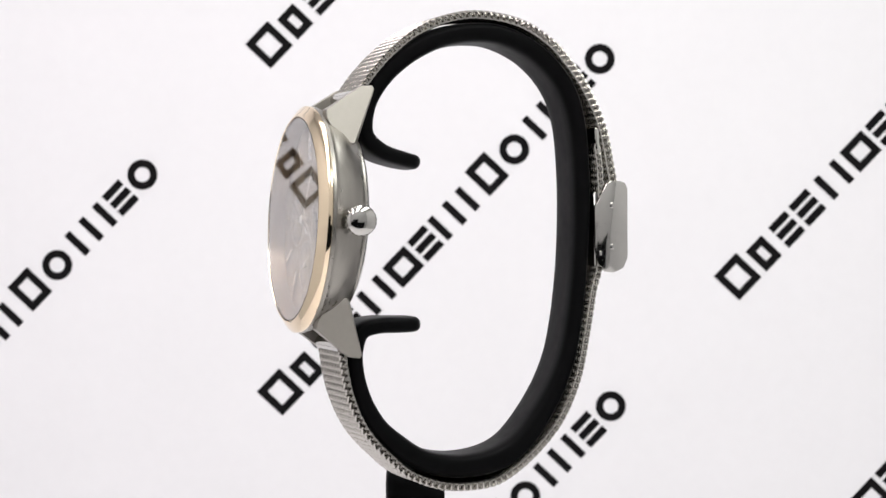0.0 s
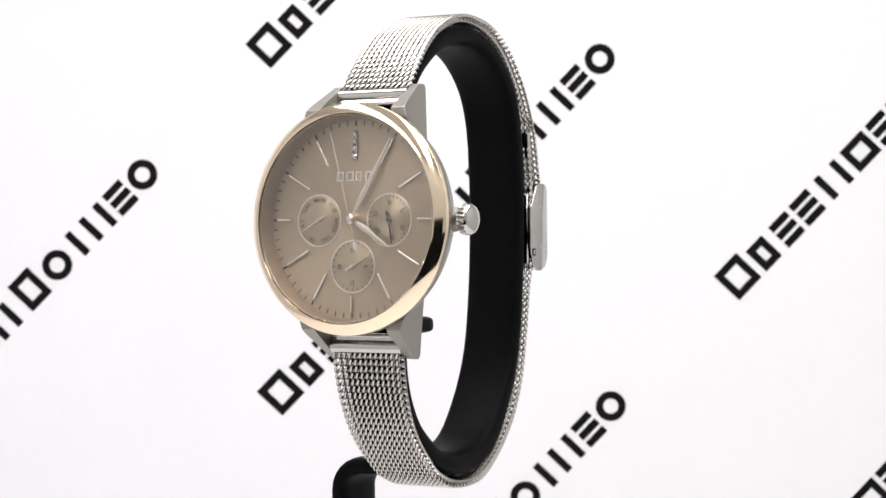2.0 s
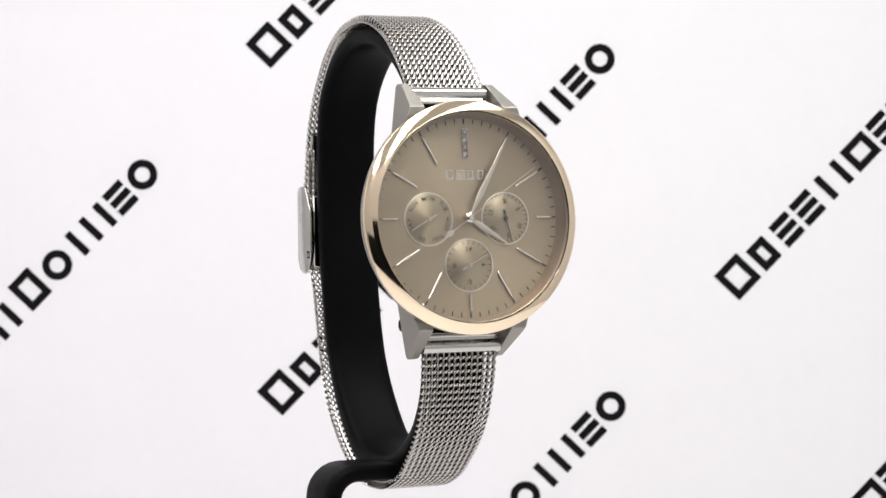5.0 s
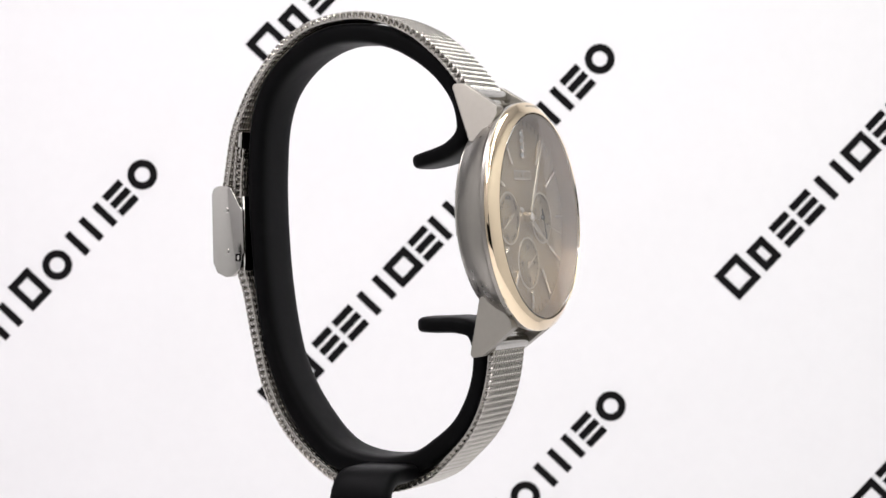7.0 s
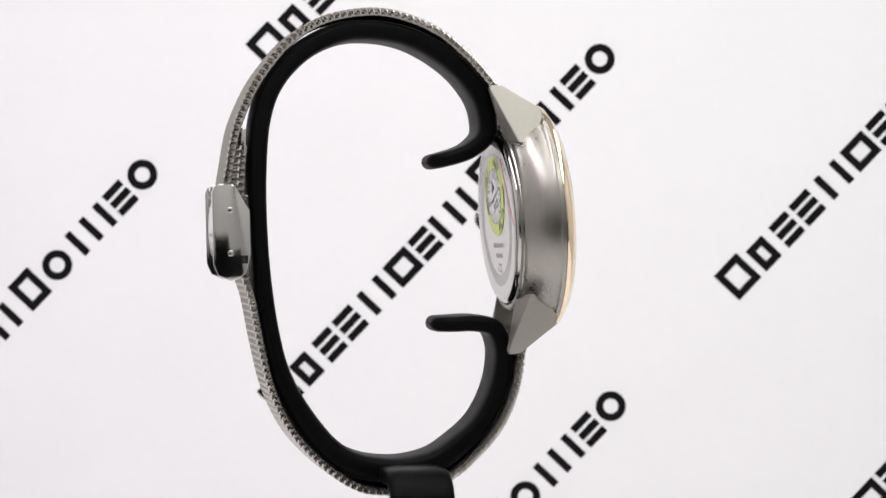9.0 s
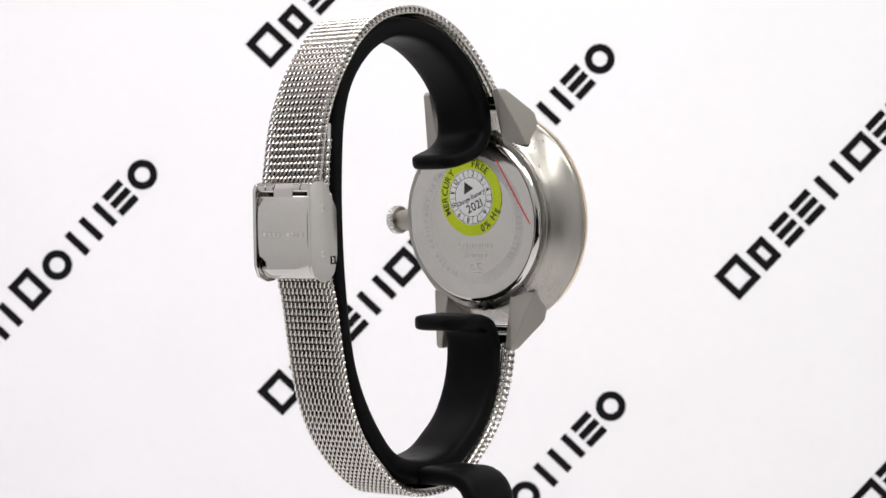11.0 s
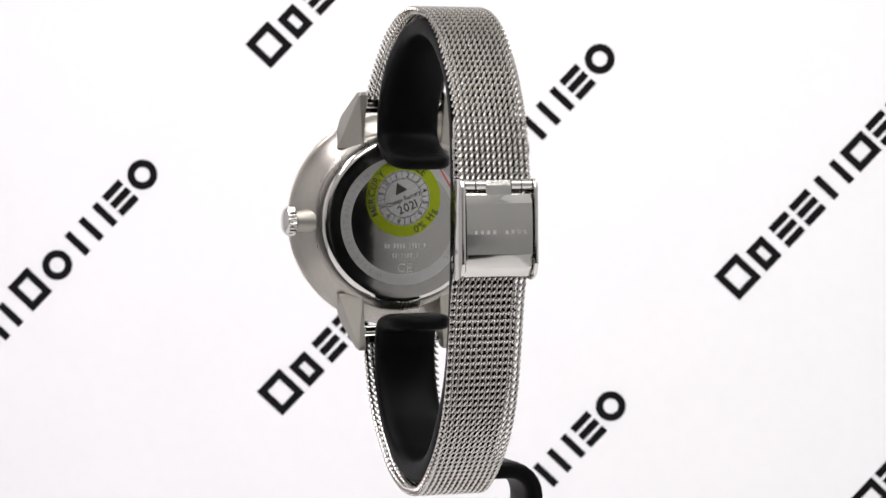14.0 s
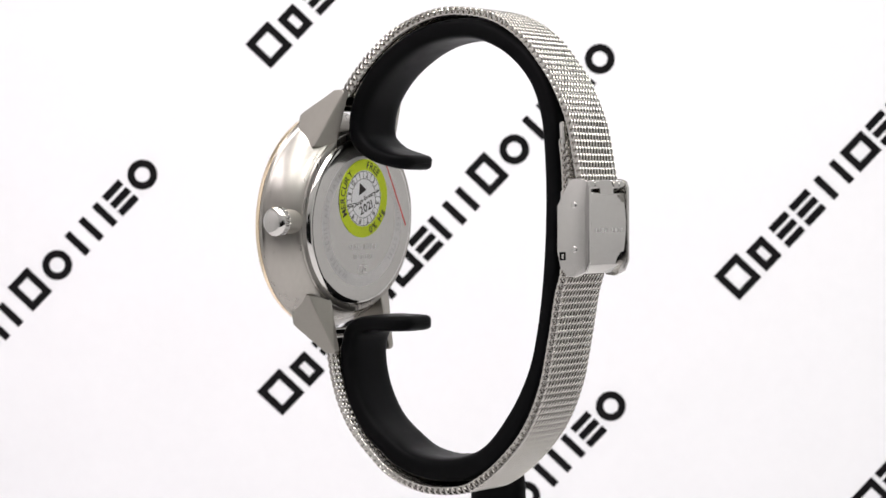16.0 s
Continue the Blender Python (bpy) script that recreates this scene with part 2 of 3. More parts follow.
def band_loop():
    """Rounded strip swept along the C; rows: y, z, thickness."""
    c = [(749, 287, 2.5), (783, 280.5, 2.7), (826, 266, 2.9), (855, 240, 3.2), (857, 205, 3.3), (844, 167, 3.3), (812, 125, 3.4), (765, 89, 3.4), (710, 64, 3.4), (648, 55, 3.3),
         (590, 62, 3.2), (530, 93, 3.0), (482, 145, 2.8), (458, 210, 2.6), (450, 300, 2.5), (450, 400, 2.5), (457, 500, 2.5), (470, 590, 2.6), (487, 655, 2.8),
         (520, 722, 3.2), (570, 787, 3.6), (620, 818, 4.0), (690, 828, 4.0), (757, 815, 3.8), (805, 784, 3.6), (838, 754, 3.4), (860, 720, 3.3), (874, 685, 3.2), (881, 650, 3.1), (881, 615, 3.0),
         (868, 583, 3.0), (835, 573, 2.9), (792, 573, 2.8), (753, 573, 2.6)]
    rows, _ = smooth_path([(*side(x, y), th) for x, y, th in c], 0.35)
    bm = bmesh.new()
    hw0, loops = 5.35, []
    dist = np.concatenate([[0], np.cumsum(np.linalg.norm(np.diff(rows[:, :2], axis=0), axis=1))])
    tang = np.gradient(rows[:, :2], axis=0)
    for (y, z, th), (ty, tz), d in zip(rows, tang, dist):
        n = math.hypot(ty, tz)
        near = min(d, dist[-1] - d)
        cap = math.sqrt(max(0.01, 1 - max(0.0, 1 - near / 1.4) ** 2))
        tongue = math.sqrt(max(0.02, 1 - max(0.0, 1 - near / 4.2) ** 2))       # the ends are round seen from above
        body = min(1.0, max(0.0, (near - 9) / 6))
        rear = body * min(1.0, max(0.0, (y - 5) / 12))                          # stouter along the straight back
        rear += 0.8 * rear * min(1.0, max(0.0, (z + 3) / 8)) * min(1.0, max(0.0, (y - 18) / 8))
        hw, th = hw0 * (0.30 + 0.70 * tongue), (th + 0.1 * body + 0.3 * rear) * cap
        ny, nz = tz / n, -ty / n                                               # points into the loop
        y, z = y - ny * (0.05 * body + 0.15 * rear), z - nz * (0.05 * body + 0.15 * rear)
        loop = []
        for k in range(28):
            a = 2 * math.pi * (k + 0.5) / 28
            ex = abs(math.cos(a)) ** 0.42 * math.copysign(1, math.cos(a)) * hw
            en = abs(math.sin(a)) ** 0.5 * math.copysign(1, math.sin(a)) * th / 2
            loop.append(bm.verts.new((skew(y, z) + ex, y + ny * en, z + nz * en)))
        loops.append(loop)
    for a, b in zip(loops, loops[1:]):
        for k in range(28):
            bm.faces.new((a[k], a[(k + 1) % 28], b[(k + 1) % 28], b[k]))
    bm.faces.new(loops[0])
    bm.faces.new(loops[-1][::-1])
    return bm


def post_strip():
    """Flat strip: out sideways from under the loop, then down to the floor."""
    px, pz, bend = -17.0, -42.5, 4.4
    path = [(-1.0, pz), (-4, pz), (-9, pz), (px + bend, pz)] + [(px + bend - bend * math.sin(radians(a)), pz - bend + bend * math.cos(radians(a))) for a in range(15, 90, 15)]
    path += [(px, pz - bend), (px, -60), (px, -90), (px, -ZC / MM)]
    bm = bmesh.new()
    loops = []
    for k, (x, z) in enumerate(path):
        x0, z0 = path[max(k - 1, 0)]
        x1, z1 = path[min(k + 1, len(path) - 1)]
        n = math.hypot(x1 - x0, z1 - z0)
        nx, nz = -(z1 - z0) / n, (x1 - x0) / n
        loop = []
        for q in range(16):
            a = 2 * math.pi * (q + 0.5) / 16
            ey = abs(math.cos(a)) ** 0.3 * math.copysign(1, math.cos(a)) * 5.3
            en = abs(math.sin(a)) ** 0.5 * math.copysign(1, math.sin(a)) * 1.5
            loop.append(bm.verts.new((x + nx * en, 3.6 + ey, z + nz * en)))
        loops.append(loop)
    for a, b in zip(loops, loops[1:]):
        for q in range(16):
            bm.faces.new((a[q], a[(q + 1) % 16], b[(q + 1) % 16], b[q]))
    bm.faces.new(loops[0]), bm.faces.new(loops[-1][::-1])
    return bm


part("loop", band_loop(), BLACK, stand, "glossy black plastic C-shaped loop")
part("post", post_strip(), BLACK, stand, "bent black plastic post")

# ---------------------------------------------------------------- the watch
watch = tagged(new("wristwatch"), "steel wristwatch with rose-gold bezel, champagne dial and mesh band", "wristwatch")
watch.location = (0, 0, ZC)
TILT = radians(3.5)
CASE = Matrix(((1, 0, 0, -0.6), (0, math.sin(TILT), -math.cos(TILT), -16.5), (0, math.cos(TILT), math.sin(TILT), -0.2), (0, 0, 0, 1)))
# in the case's own space x runs towards the crown, y towards twelve, z out of the glass

case = part("case", lathe([(14.62, -2.85), (15.35, -2.78), (15.5, -2.66), (15.54, -2.36), (15.66, -2.32), (16.05, -1.75), (16.5, -1.15), (17.0, -0.55), (17.5, 0.15), (17.95, 0.95), (18.3, 1.75), (18.55, 2.45), (18.72, 3.05), (18.86, 3.2), (18.88, 3.8), (18.8, 3.88), (17.2, 3.88), (17.2, 1.5), (16.0, 1.5), (16.0, -0.6), (14.62, -0.6)], 128, True),
            BRUSHED, watch, "brushed steel bowl-shaped case", m=CASE)
bezel = part("bezel", lathe([(18.78, 3.89), (18.9, 3.95), (18.9, 4.58), (18.84, 4.66), (17.2, 5.8), (17.1, 5.82), (17.02, 5.7), (17.02, 3.89)], 160, True), GOLD, watch, "polished rose-gold bezel", m=CASE)
glass = part("crystal", lathe([(0, 5.0), (16.98, 5.0), (16.98, 5.6), (16.8, 5.78), (0, 5.78)], 128), GLASS, watch, "clear flat mineral glass", m=CASE)
glass.visible_shadow = False
part("flange", lathe([(17.0, 4.98), (16.8, 4.9), (16.22, 2.45), (16.22, 2.1), (17.0, 2.1)], 128, True), FLANGE, watch, "sloped champagne inner ring", m=CASE)
back = part("case_back", lathe([(0, -3.53), (4, -3.53), (8, -3.54), (11, -3.555), (12.6, -3.57), (13.5, -3.60), (13.8, -3.57), (14.25, -3.3), (14.5, -2.95), (14.6, -2.7), (14.6, -1.0), (0, -1.0)], 128), STEEL, watch, "polished steel case back", m=CASE)


def lug_bm(sx, sy):
    shape = [(22.5, -4.7), (22.35, -2.8), (18.7, 2.3), (18.0, 3.3), (16.6, 3.3), (12.4, 1.2), (12.6, -2.7), (21.9, -5.0)]
    bm = prism(shape, 7.0, lambda v, d: 8.25 + max(0, 22.4 - v) * 0.31)
    for v in bm.verts:
        if v.co.x > 9.5 and v.co.y < 14 and v.co.z < 0:
            v.co.z += 1.4                                  # the outer foot sinks into the bowl
    bmesh.ops.bevel(bm, geom=bm.edges[:], offset=0.13, segments=1, affect="EDGES")
    bm.transform(Matrix.Diagonal((sx, sy, 1, 1)))
    return bm


for sx in (-1, 1):
    for sy in (-1, 1):
        part("lug", lug_bm(sx, sy), LUGS, watch, "faceted brushed steel lug", smooth=False, m=CASE)


def crown_bm():
    """Domed crown with rounded flutes, turned along x."""
    bm = bmesh.new()
    flutes, per, rings = 20, 6, []
    n = flutes * per
    for x, r, depth in ((17.5, 1.3, 0), (18.7, 1.3, 0), (18.75, 2.25, 0), (18.9, 2.5, 0.1), (19.0, 2.55, 0.3), (20.0, 2.55, 0.3), (20.15, 2.48, 0.08), (20.3, 2.36, 0), (20.6, 2.1, 0), (20.85, 1.6, 0), (21.0, 0.9, 0), (21.05, 0.3, 0)):
        radii = [r - depth * abs(math.cos(math.pi * k / per)) ** 2.5 for k in range(n)]
        rings.append([bm.verts.new((x, q * math.cos(2 * math.pi * k / n), -0.6 + q * math.sin(2 * math.pi * k / n))) for k, q in enumerate(radii)])
    for a, b in zip(rings, rings[1:]):
        for k in range(n):
            bm.faces.new((a[k], a[(k + 1) % n], b[(k + 1) % n], b[k]))
    bm.faces.new(rings[-1]), bm.faces.new(rings[0][::-1])
    return bm


part("crown", crown_bm(), STEEL, watch, "knurled polished steel crown", m=CASE)
part("crown_tube", moved(lathe([(2.2, 0), (2.1, 2.2), (1.85, 3.6), (1.7, 4.4), (0, 4.4), (0, 0)], 40), Matrix.Translation((14.3, 0, -0.6)) @ Matrix.Rotation(radians(90), 4, "Y")), LUGS, watch, m=CASE)

# dial
DZ = 2.4
dial = part_local("dial", lathe([(0, DZ), (16.3, DZ), (16.3, DZ - 0.4), (0, DZ - 0.4)], 128), DIAL, watch, CASE, "champagne sunray dial with applied batons")


def at_angle(deg, r, z=0.0):
    """Pose on the dial, degrees clockwise from twelve, y pointing outwards."""
    return Matrix.Rotation(-radians(deg), 4, "Z") @ Matrix.Translation((0, r, z))


def repeat_on_dial(name, bm, material, poses, parent, label="", smooth=False):
    """One mesh, many pieces: the mesh is in the case's space turned to each pose."""
    me_ob = part(name, bm, material, parent, label, smooth)
    first = True
    for m in poses:
        full = CASE @ m
        if first:
            me_ob.matrix_basis = Matrix.Translation(full.translation * MM) @ full.to_3x3().to_4x4()
            first = False
        else:
            o = again(me_ob, full, parent)
            if label:
                tagged(o, label)


repeat_on_dial("minute_mark", box_mm(-0.10, 0.10, -0.42, 0.42, 0, 0.04), MARK, [at_angle(6 * k, 15.7, DZ) for k in range(60) if k % 5], dial)
repeat_on_dial("hour_tick", box_mm(-0.16, 0.16, -0.46, 0.46, 0, 0.04), MARK, [at_angle(30 * k, 15.68, DZ) for k in range(12)], dial)
repeat_on_dial("hour_marker", box_mm(-0.19, 0.19, -2.4, 2.4, 0, 0.5, 0.08, 1), APPLIED, [at_angle(30 * k, 12.5, DZ) for k in (1, 2, 4, 5, 7, 8, 10, 11)], dial, "slim silvery hour baton")
repeat_on_dial("short_marker", box_mm(-0.19, 0.19, -1.35, 1.35, 0, 0.5, 0.08, 1), APPLIED, [at_angle(30 * k, 13.75, DZ) for k in (3, 6, 9)], dial, "short silvery hour baton")


def stone_bm():
    return lathe([(0, 0.40), (0.26, 0.40), (0.46, 0.18), (0.5, 0)], 8)


def claw_bm():
    """Four claws that hold one stone."""
    return join(*[moved(lathe([(0, 0.48), (0.10, 0.46), (0.15, 0.36), (0.15, 0.0)], 8), Matrix.Translation((0.42 * sx, 0.46 * sy, 0))) for sx in (-1, 1) for sy in (-1, 1)])


repeat_on_dial("stone", stone_bm(), STONE, [Matrix.Translation((0, 10.3 + 1.2 * k, DZ + 0.05)) for k in range(4)], dial, "small clear sparkling stone")
repeat_on_dial("claw", claw_bm(), APPLIED, [Matrix.Translation((0, 10.3 + 1.2 * k, DZ + 0.05)) for k in range(4)], dial)
part("stone_setting", box_mm(-0.5, 0.5, 9.6, 14.65, DZ, DZ + 0.10, 0.04, 1), FLANGE, dial, "silvery setting bar", m=CASE)
for k, w in enumerate((1.35, 1.55, 1.2, 1.2)):
    x0, x1 = -3.5 + 1.85 * k, -3.5 + 1.85 * k + w
    part("logo_frame", join(box_mm(x0, x0 + 0.3, 6.2, 7.8, DZ, DZ + 0.06), box_mm(x1 - 0.3, x1, 6.2, 7.8, DZ, DZ + 0.06), box_mm(x0 + 0.3, x1 - 0.3, 7.55, 7.8, DZ, DZ + 0.06),
                            box_mm(x0 + 0.3, x1 - 0.3, 6.2, 6.45, DZ, DZ + 0.06)), LOGO, dial, "silvery applied logo piece", smooth=False, m=CASE)


def subdial(cx, cy, marks, words, hand_deg, hand_len, hand_mat, label):
    at = CASE @ Matrix.Translation((cx, cy, DZ))
    disc = part_local("subdial", lathe([(0, 0.03), (4.1, 0.03), (4.15, 0.0), (0, 0.0)], 64), SUBDIAL, watch, at, label)
    part("subdial_rim", lathe([(4.1, 0.0), (4.1, 0.10), (4.22, 0.12), (4.34, 0.08), (4.36, 0.0)], 64, True), SATIN, disc, m=at)
    for n, r0, r1, w in marks:
        for k in range(n):
            part("subdial_mark", box_mm(-w, w, r0, r1, 0.03, 0.06), MARK, disc, smooth=False, m=at @ Matrix.Rotation(2 * math.pi * k / n, 4, "Z"))
    for body, deg, r, size, inward in words:
        part("lettering", arc_text(body, size, r, deg, inward=inward), MARK, disc, smooth=False, m=at @ Matrix.Translation((0, 0, 0.075)))
    out = [(-0.12, -1.5), (0.12, -1.5), (0.2, -0.9), (0.1, 0), (0.07, hand_len), (-0.07, hand_len), (-0.1, 0), (-0.2, -0.9)]
    part("subdial_hand", join(flat_shape(out, 0.35, 0.5), lathe([(0, 0.62), (0.28, 0.62), (0.36, 0.5), (0.36, 0.1), (0, 0.1)], 20)), hand_mat, disc, m=at @ Matrix.Rotation(-radians(hand_deg), 4, "Z"))


DAYS = ("MON", "TUE", "WED", "THU", "FRI", "SAT", "SUN")
subdial(-6.85, -0.15, [], [(d, 360 / 7 * k, 3.4, 1.0, False) for k, d in enumerate(DAYS)], 241, 3.6, SATIN, "champagne day-of-week subdial")
subdial(6.85, -0.15, [(31, 3.5, 4.05, 0.05)], [("31", 0, 2.85, 1.1, False), ("5", 58, 2.85, 1.1, False), ("10", 116, 2.85, 1.1, False), ("15", 170, 2.85, 1.1, False), ("20", 232, 2.85, 1.1, False), ("25", 290, 2.85, 1.1, False)],
        166, 3.8, MARK, "champagne date subdial")
subdial(0, -7.65, [(24, 3.45, 4.05, 0.055)], [("24", 0, 2.65, 1.1, False), ("6", 90, 2.65, 1.1, False), ("12", 180, 2.65, 1.1, True), ("18", 270, 2.65, 1.1, False)], 62, 3.7, SATIN, "champagne twenty-four-hour subdial")


def hand_bm(length, half, tail, z):
    """Ridged dauphine hand pointing to +y."""
    bm = bmesh.new()
    pts = [(0, -tail), (half, length * 0.30), (0.06, length), (-0.06, length), (-half, length * 0.30)]
    low = [bm.verts.new((x, y, z)) for x, y in pts]
    top = [bm.verts.new((x * 0.9, y, z + 0.06)) for x, y in pts]
    mid = bm.verts.new((0, length * 0.3, z + 0.13))
    n = len(pts)
    bm.faces.new(low[::-1])
    for k in range(n):
        bm.faces.new((low[k], low[(k + 1) % n], top[(k + 1) % n], top[k]))
        bm.faces.new((top[k], top[(k + 1) % n], mid))
    return bm


part("hour_hand", hand_bm(8.6, 0.55, 0.8, DZ + 0.75), SATIN, watch, "silvery dauphine hour hand", smooth=False, m=CASE @ Matrix.Rotation(-radians(122), 4, "Z"))
part("minute_hand", hand_bm(14.9, 0.52, 0.8, DZ + 1.0), SATIN, watch, "silvery dauphine minute hand", smooth=False, m=CASE @ Matrix.Rotation(-radians(29.3), 4, "Z"))
part("hand_cap", lathe([(0, DZ + 1.6), (0.5, DZ + 1.55), (0.85, DZ + 1.3), (0.85, DZ), (0, DZ)], 32), APPLIED, watch, m=CASE)
second_hand = part("second_hand", join(flat_shape([(-0.06, -4.2), (0.06, -4.2), (0.05, 14.6), (-0.05, 14.6)], 0, 0.07), flat_shape([(0, -5.6), (0.42, -4.9), (0.42, -4.2), (0, -3.6), (-0.42, -4.2), (-0.42, -4.9)], 0, 0.08)),
                   APPLIED, watch, "thin silvery seconds hand with a lozenge counterweight", smooth=False)

# case back: sticker, line, engraving (seen from behind: mirrored across x)
BACK = CASE @ Matrix.Rotation(math.pi, 4, "Y") @ Matrix.Translation((0, 0, 3.56))
STK = BACK @ Matrix.Translation((0.0, 4.0, 0)) @ Matrix.Rotation(radians(22), 4, "Z")
sticker = part("sticker", lathe([(0, -0.1), (6.8, -0.1), (6.8, 0.07), (0, 0.07)], 72), LIME, back, "lime green round battery sticker", m=STK)
part("sticker_disc", lathe([(0, 0.075), (4.85, 0.075), (4.85, 0.09), (0, 0.09)], 72), WHITE, sticker, "white centre disc", m=STK)
for r in (4.75, 3.45):
    part("sticker_ring", lathe([(r, 0.095), (r - 0.09, 0.095), (r - 0.09, 0.10), (r, 0.10)], 72, True), MARK, sticker, m=STK)
for k in range(12):
    part("sticker_tick", box_mm(-0.04, 0.04, 3.45, 4.75, 0.095, 0.10), MARK, sticker, smooth=False, m=STK @ Matrix.Rotation(radians(12 + 30 * k), 4, "Z"))
    part("lettering", arc_text(str(k + 1), 1.3, 4.1, 30 * k + 3, 0.04), MARK, sticker, smooth=False, m=STK @ Matrix.Translation((0, 0, 0.10)))
for body, r, mid, size in (("MERCURY", 5.85, 302, 1.75), ("FREE", 5.85, 47, 1.75), ("0% Hg", 5.85, 157, 1.75)):
    part("lettering", arc_text(body, size, r, mid, inward=body[0] == "0"), MARK, sticker, smooth=False, m=STK @ Matrix.Translation((0, 0, 0.085)))
part("lettering", line_text("Change Battery", 1.08, 0.02), MARK, sticker, smooth=False, m=STK @ Matrix.Translation((0, -0.1, 0.10)))
part("lettering", line_text("2021", 2.1, 0.08), MARK, sticker, smooth=False, m=STK @ Matrix.Translation((0.1, -1.7, 0.10)))
part("arrow", flat_shape([(-1.1, 0.95), (1.2, 1.1), (-0.1, 2.9)], 0.095, 0.11), MARK, sticker, smooth=False, m=STK)
part("red_line", flat_shape([(5.8, 10.4), (6.15, 10.3), (9.4, 4.9), (12.75, -0.7), (12.55, -0.9), (9.1, 4.8)], 0.0, 0.03), REDINK, back, "hand-drawn red marker line", smooth=False, m=BACK)
part("engraved_ring", lathe([(9.4, -0.03), (9.4, 0.012), (11.3, 0.012), (11.3, -0.03)], 96, True), ETCH, back, "matt etched ring", m=BACK)
part("lettering", arc_text("STAINLESS STEEL", 1.35, 10.35, 92, 0.28), ENGRAVE, back, smooth=False, m=BACK @ Matrix.Translation((0, 0, 0.02)))
part("lettering", arc_text("WATER RESISTANT 3ATM", 1.35, 10.35, 262, 0.28), ENGRAVE, back, smooth=False, m=BACK @ Matrix.Translation((0, 0, 0.02)))
part("lettering", line_text("CE", 2.2), ETCH, back, smooth=False, m=BACK @ Matrix.Translation((0.3, -8.2, 0.02)))
for v, count in ((-4.4, 14), (-6.1, 9)):
    marks = [box_mm(0.55 * k - 0.275 * count + 0.5, 0.55 * k - 0.275 * count + 0.86, v - 0.4, v + 0.4, -0.02, 0.012) for k in range(count) if k % 5 != 2]
    part("engraved_bar", join(*marks), ETCH, back, smooth=False, m=BACK)
part("pry_notch", box_mm(14.0, 14.68, -2.6, 1.6, -0.72, -0.36, 0.1, 2), STEEL, back, "bevelled prying notch on the rim", m=BACK)

# ---------------------------------------------------------------- mesh band
COILS, BASE_W = 13, 12.0


def coil_bm(lean):
    """One row of the woven band: a flattened spiral of wire along x."""
    bm = bmesh.new()
    r, A, B, per, sides = 0.22, 0.80, 0.54, 14, 6
    n = COILS * per
    pts = []
    for k in range(n + 1):
        a = 2 * math.pi * k / per
        w = math.copysign(abs(math.sin(a)) ** 0.55, math.sin(a))
        pts.append(Vector((BASE_W * (k / n - 0.5) - lean * A * math.cos(a), A * math.cos(a), -B * w)))
    loops = []
    for k, p in enumerate(pts):
        t = (pts[min(k + 1, n)] - pts[max(k - 1, 0)]).normalized()
        u = t.cross(Vector((1, 0, 0))).normalized()
        w = t.cross(u)
        loops.append([bm.verts.new(p + (u * math.cos(a) + w * math.sin(a)) * r) for a in (2 * math.pi * q / sides for q in range(sides))])
    for a, b in zip(loops, loops[1:]):
        for q in range(sides):
            bm.faces.new((a[q], a[(q + 1) % sides], b[(q + 1) % sides], b[q]))
    bm.faces.new(loops[0][::-1]), bm.faces.new(loops[-1])
    return bm


def width_at(s):
    return 11.7 + 1.7 * max(0.0, 1 - s / 30) ** 1.3


def band(name, points, lean, label):
    rows, s = smooth_path([side(*p) for p in points], 1.14)
    first, holder = None, None
    tang = np.gradient(rows, axis=0)
    for (y, z), (ty, tz), d in zip(rows, tang, s):
        n = math.hypot(ty, tz)
        t, w = Vector((0, ty / n, tz / n)), Vector((0, tz / n, -ty / n))
        x = t.cross(w)
        m = Matrix((x, t, w)).transposed().to_4x4()
        m.translation = (skew(y, z), y, z)
        m = m @ Matrix.Diagonal((width_at(d) / BASE_W, 1, 1, 1))
        if holder is None:
            holder = part(name, end_bar(m), STEEL, watch, label)
        if first is None:
            first = part("wire_coil", coil_bm(lean), WIRE, holder)
            first.matrix_basis = Matrix.Translation(m.translation * MM) @ m.to_3x3().to_4x4()
        else:
            again(first, m, holder)
    return holder


def end_bar(m):
    """The tube that pins the band between the lugs."""
    q = m.normalized()
    bar = prism([(1.2 * math.cos(a) - 1.2, 1.05 * math.sin(a)) for a in (2 * math.pi * k / 16 for k in range(16))], -6.9, 6.9, 0.0)
    pin = prism([(0.45 * math.cos(a) - 3.0, 0.45 * math.sin(a)) for a in (2 * math.pi * k / 10 for k in range(10))], -7.0, 7.0)
    plate = box_mm(-6.2, 6.2, -3.2, -1.6, -0.35, 0.35, 0.1, 1)
    return moved(join(bar, pin, plate), q)


upper = band("upper_band", [(870, 160), (854, 138), (836, 117), (812, 93), (765, 57), (702, 31), (640, 24), (565, 38), (505, 74), (460, 125), (432, 170), (408, 228), (394, 300), (390, 322)], 0.20,
             "steel mesh band half with polished end tube")
lower = band("lower_band", [(911, 618), (906, 655), (898, 690), (883, 730), (860, 768), (825, 805), (783, 839), (720, 861), (650, 862), (604, 848), (547, 806), (498, 750), (465, 680), (446, 600), (431, 520),
                            (420, 480), (416, 420), (414, 360), (416, 300), (420, 262)], -0.20, "steel mesh band half running under the clasp")
part("band_tip", box_mm(-5.7, 5.7, -0.45, 0.45, 0, 4.6, 0.3, 2), STEEL, lower, "polished steel band tip", m=Matrix.Translation((skew(31), 30.9, 10.6)) @ Matrix.Rotation(radians(3), 4, "X"))

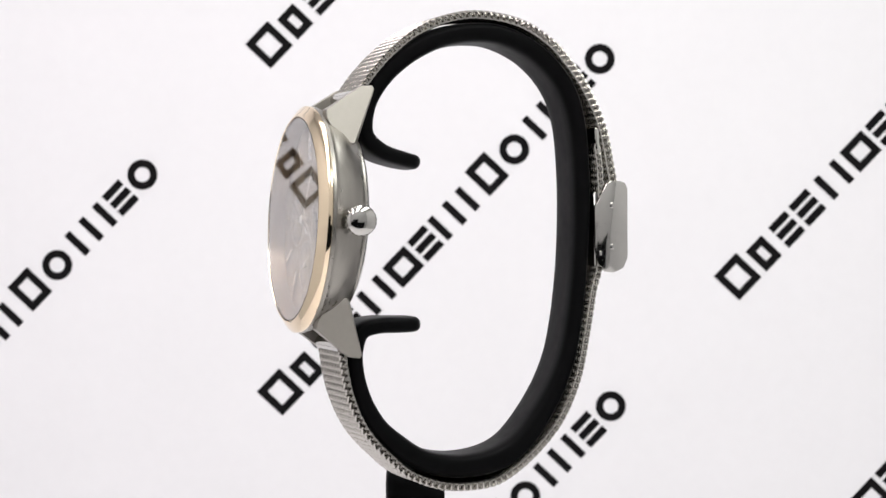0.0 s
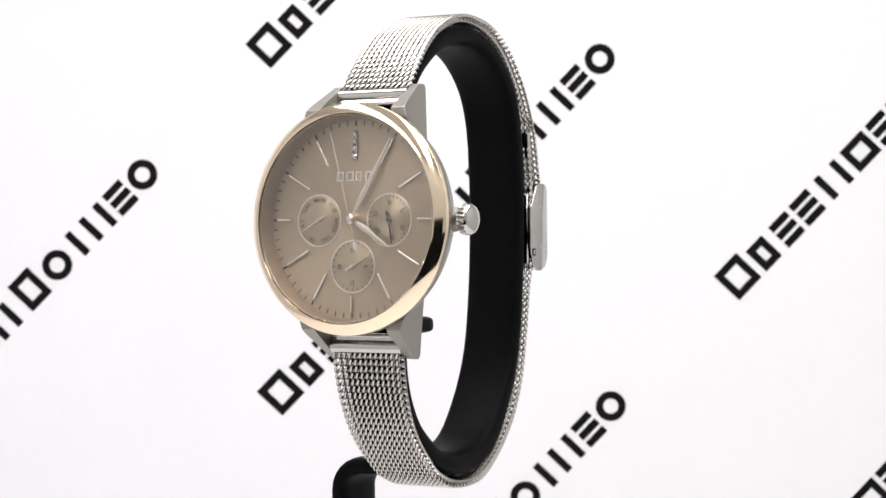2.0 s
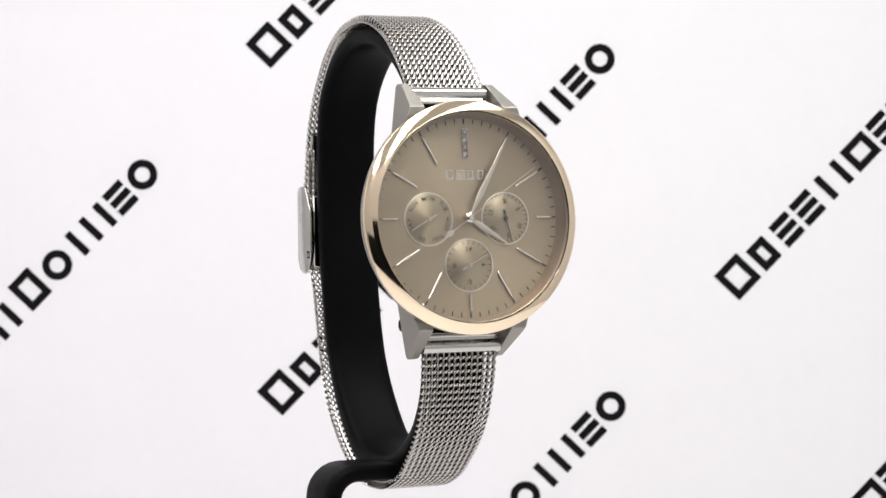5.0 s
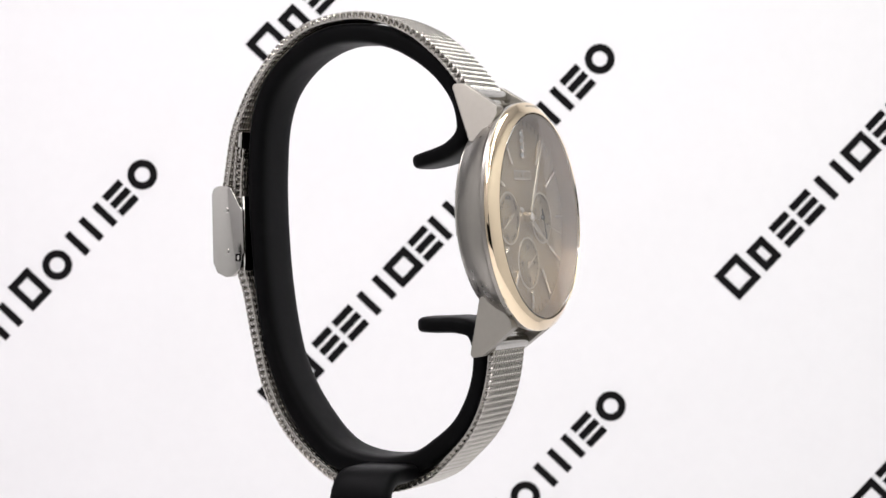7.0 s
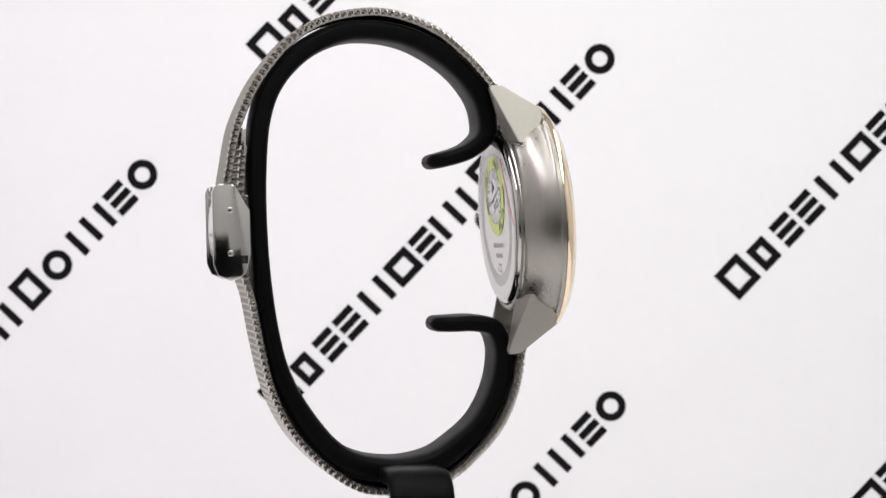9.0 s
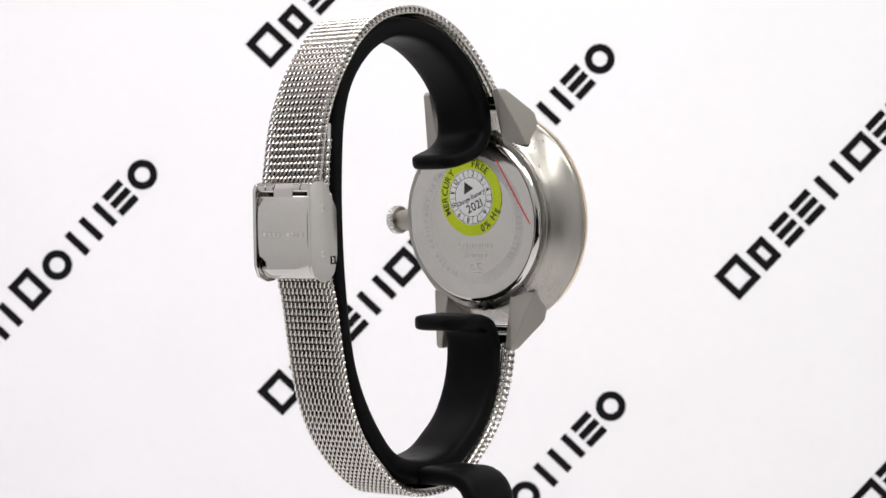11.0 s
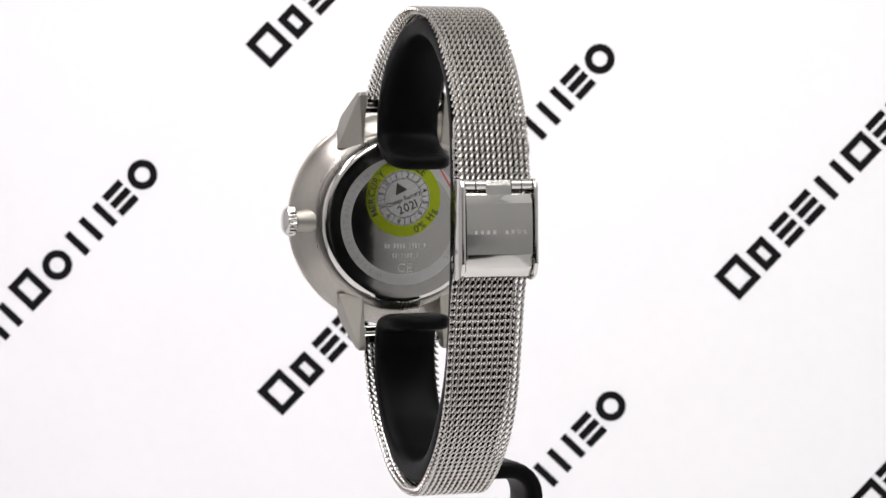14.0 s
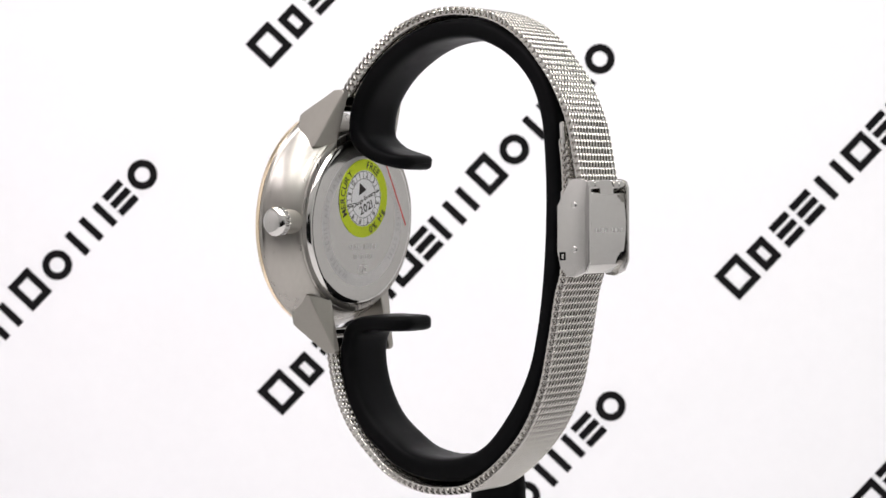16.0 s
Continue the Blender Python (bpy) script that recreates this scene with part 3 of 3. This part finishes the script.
# ---------------------------------------------------------------- clasp
CL = Matrix.Translation((skew(34), -0.4, 0))
clasp = part("clasp", prism([(35.85, 3.75), (35.98, 3.5), (36.13, 2.2), (36.22, 0.6), (36.25, -1.0), (36.22, -2.6), (36.13, -4.2), (35.98, -5.8), (35.5, -7.8), (34.3, -9.2), (33.6, -9.3), (33.6, -8.6), (34.2, -8.5), (35.1, -7.6), (35.5, -6.0), (35.5, 3.75)], -5.36, 5.36, 0.08, 1),
             STEEL, watch, "polished steel fold-over clasp", m=CL)
PLATE = [(36.5, 4.6), (36.1, 5.6), (35.2, 6.0), (33.4, 6.0), (32.6, 5.6), (31.2, 2.9), (30.4, 1.8), (30.3, -5.6), (30.9, -8.2), (32.2, -9.6), (33.8, -9.8), (35.6, -9.0), (36.4, -7.2)]
for sx in (-1, 1):
    x0, x1 = sorted((5.6 * sx, 6.25 * sx))
    sidep = part("side_plate", prism(PLATE, x0, x1, 0.14, 2), STEEL, clasp, "rounded steel side plate", m=CL)
    x0, x1 = sorted((6.2 * sx, 6.29 * sx))
    # No hole is cut: a black patch stands in for the slot's shaded depth.
    part("slot", box_mm(x0, x1, 30.8, 31.9, -7.0, -5.7, 0.0), INK_SHADE, sidep, "black patch painted as the shade in a small slot", smooth=False, m=CL)
    x0, x1 = sorted((6.2 * sx, 6.33 * sx))
    part("spring_catch", box_mm(x0, x1, 31.15, 31.6, -6.75, -6.0, 0.05, 1), STEEL, sidep, "polished catch inside the slot", m=CL)
    for z in (1.8, -5.3):
        part("pin_end", moved(lathe([(0, 0.06), (0.42, 0.06), (0.5, 0.0)], 16), Matrix.Translation((6.25 * sx, 33.6, z)) @ Matrix.Rotation(radians(90 * sx), 4, "Y")), STEEL, sidep, m=CL)


def barrel(x0, x1):
    return prism([(35.25 + 0.85 * math.cos(a), 5.0 + 0.85 * math.sin(a)) for a in (2 * math.pi * k / 20 for k in range(20))], x0, x1, 0.08, 1)


for x0, x1 in ((-5.5, -3.8), (-3.7, -2.1), (2.1, 3.7), (3.8, 5.5)):
    part("hinge_barrel", barrel(x0, x1), STEEL, clasp, "polished hinge barrel", m=CL)
part("hinge_tongue", prism([(36.02, 3.4), (35.94, 4.9), (35.6, 5.8), (34.7, 5.8), (34.7, 3.4)], -2.05, 2.05, 0.06, 1), STEEL, clasp, smooth=False, m=CL)
part("inner_plate", box_mm(-5.5, 5.5, 30.5, 31.1, -8.6, 4.2, 0.15, 1), STEEL, clasp, m=CL)
for k in range(9):
    if k != 4:
        part("engraved_bar", box_mm(-4.4 + 1.0 * k, -3.9 + 1.0 * k, 36.18, 36.255, -2.6, -2.0), ETCH, clasp, smooth=False, m=CL)


# ---------------------------------------------------------------- the turntable
TURN = [(0.0, -72.1), (0.5, -61.4), (1.0, -50.9), (1.5, -41.25), (2.0, -32.05), (2.5, -22.85), (3.0, -13.5), (4.0, 5.54), (6.0, 45.3), (6.5, 55.3), (7.0, 65.1), (7.5, 74.6), (8.0, 83.9), (8.5, 92.8), (9.0, 101.4), (10.0, 120.6), (12.0, 158.85), (14.0, 197.19), (16.0, 234.6)]


def motions():
    lean = Matrix.Translation((0, 0, ZC)) @ Matrix.Rotation(radians(-0.4), 4, "Y")        # the turntable is not quite level
    for thing in (stand, watch):
        walk(thing, [(t, lean @ pose(0, 0, 0, 0, 0, a)) for t, a in TURN])
    full = Matrix.Translation(CASE.translation * MM) @ CASE.to_3x3().to_4x4()
    walk(second_hand, [(t, full @ Matrix.Translation((0, 0, (DZ + 1.35) * MM)) @ Matrix.Rotation(-radians(20 + 24 * (t - 3.5)), 4, "Z")) for t in range(0, 17, 2)])


motions()
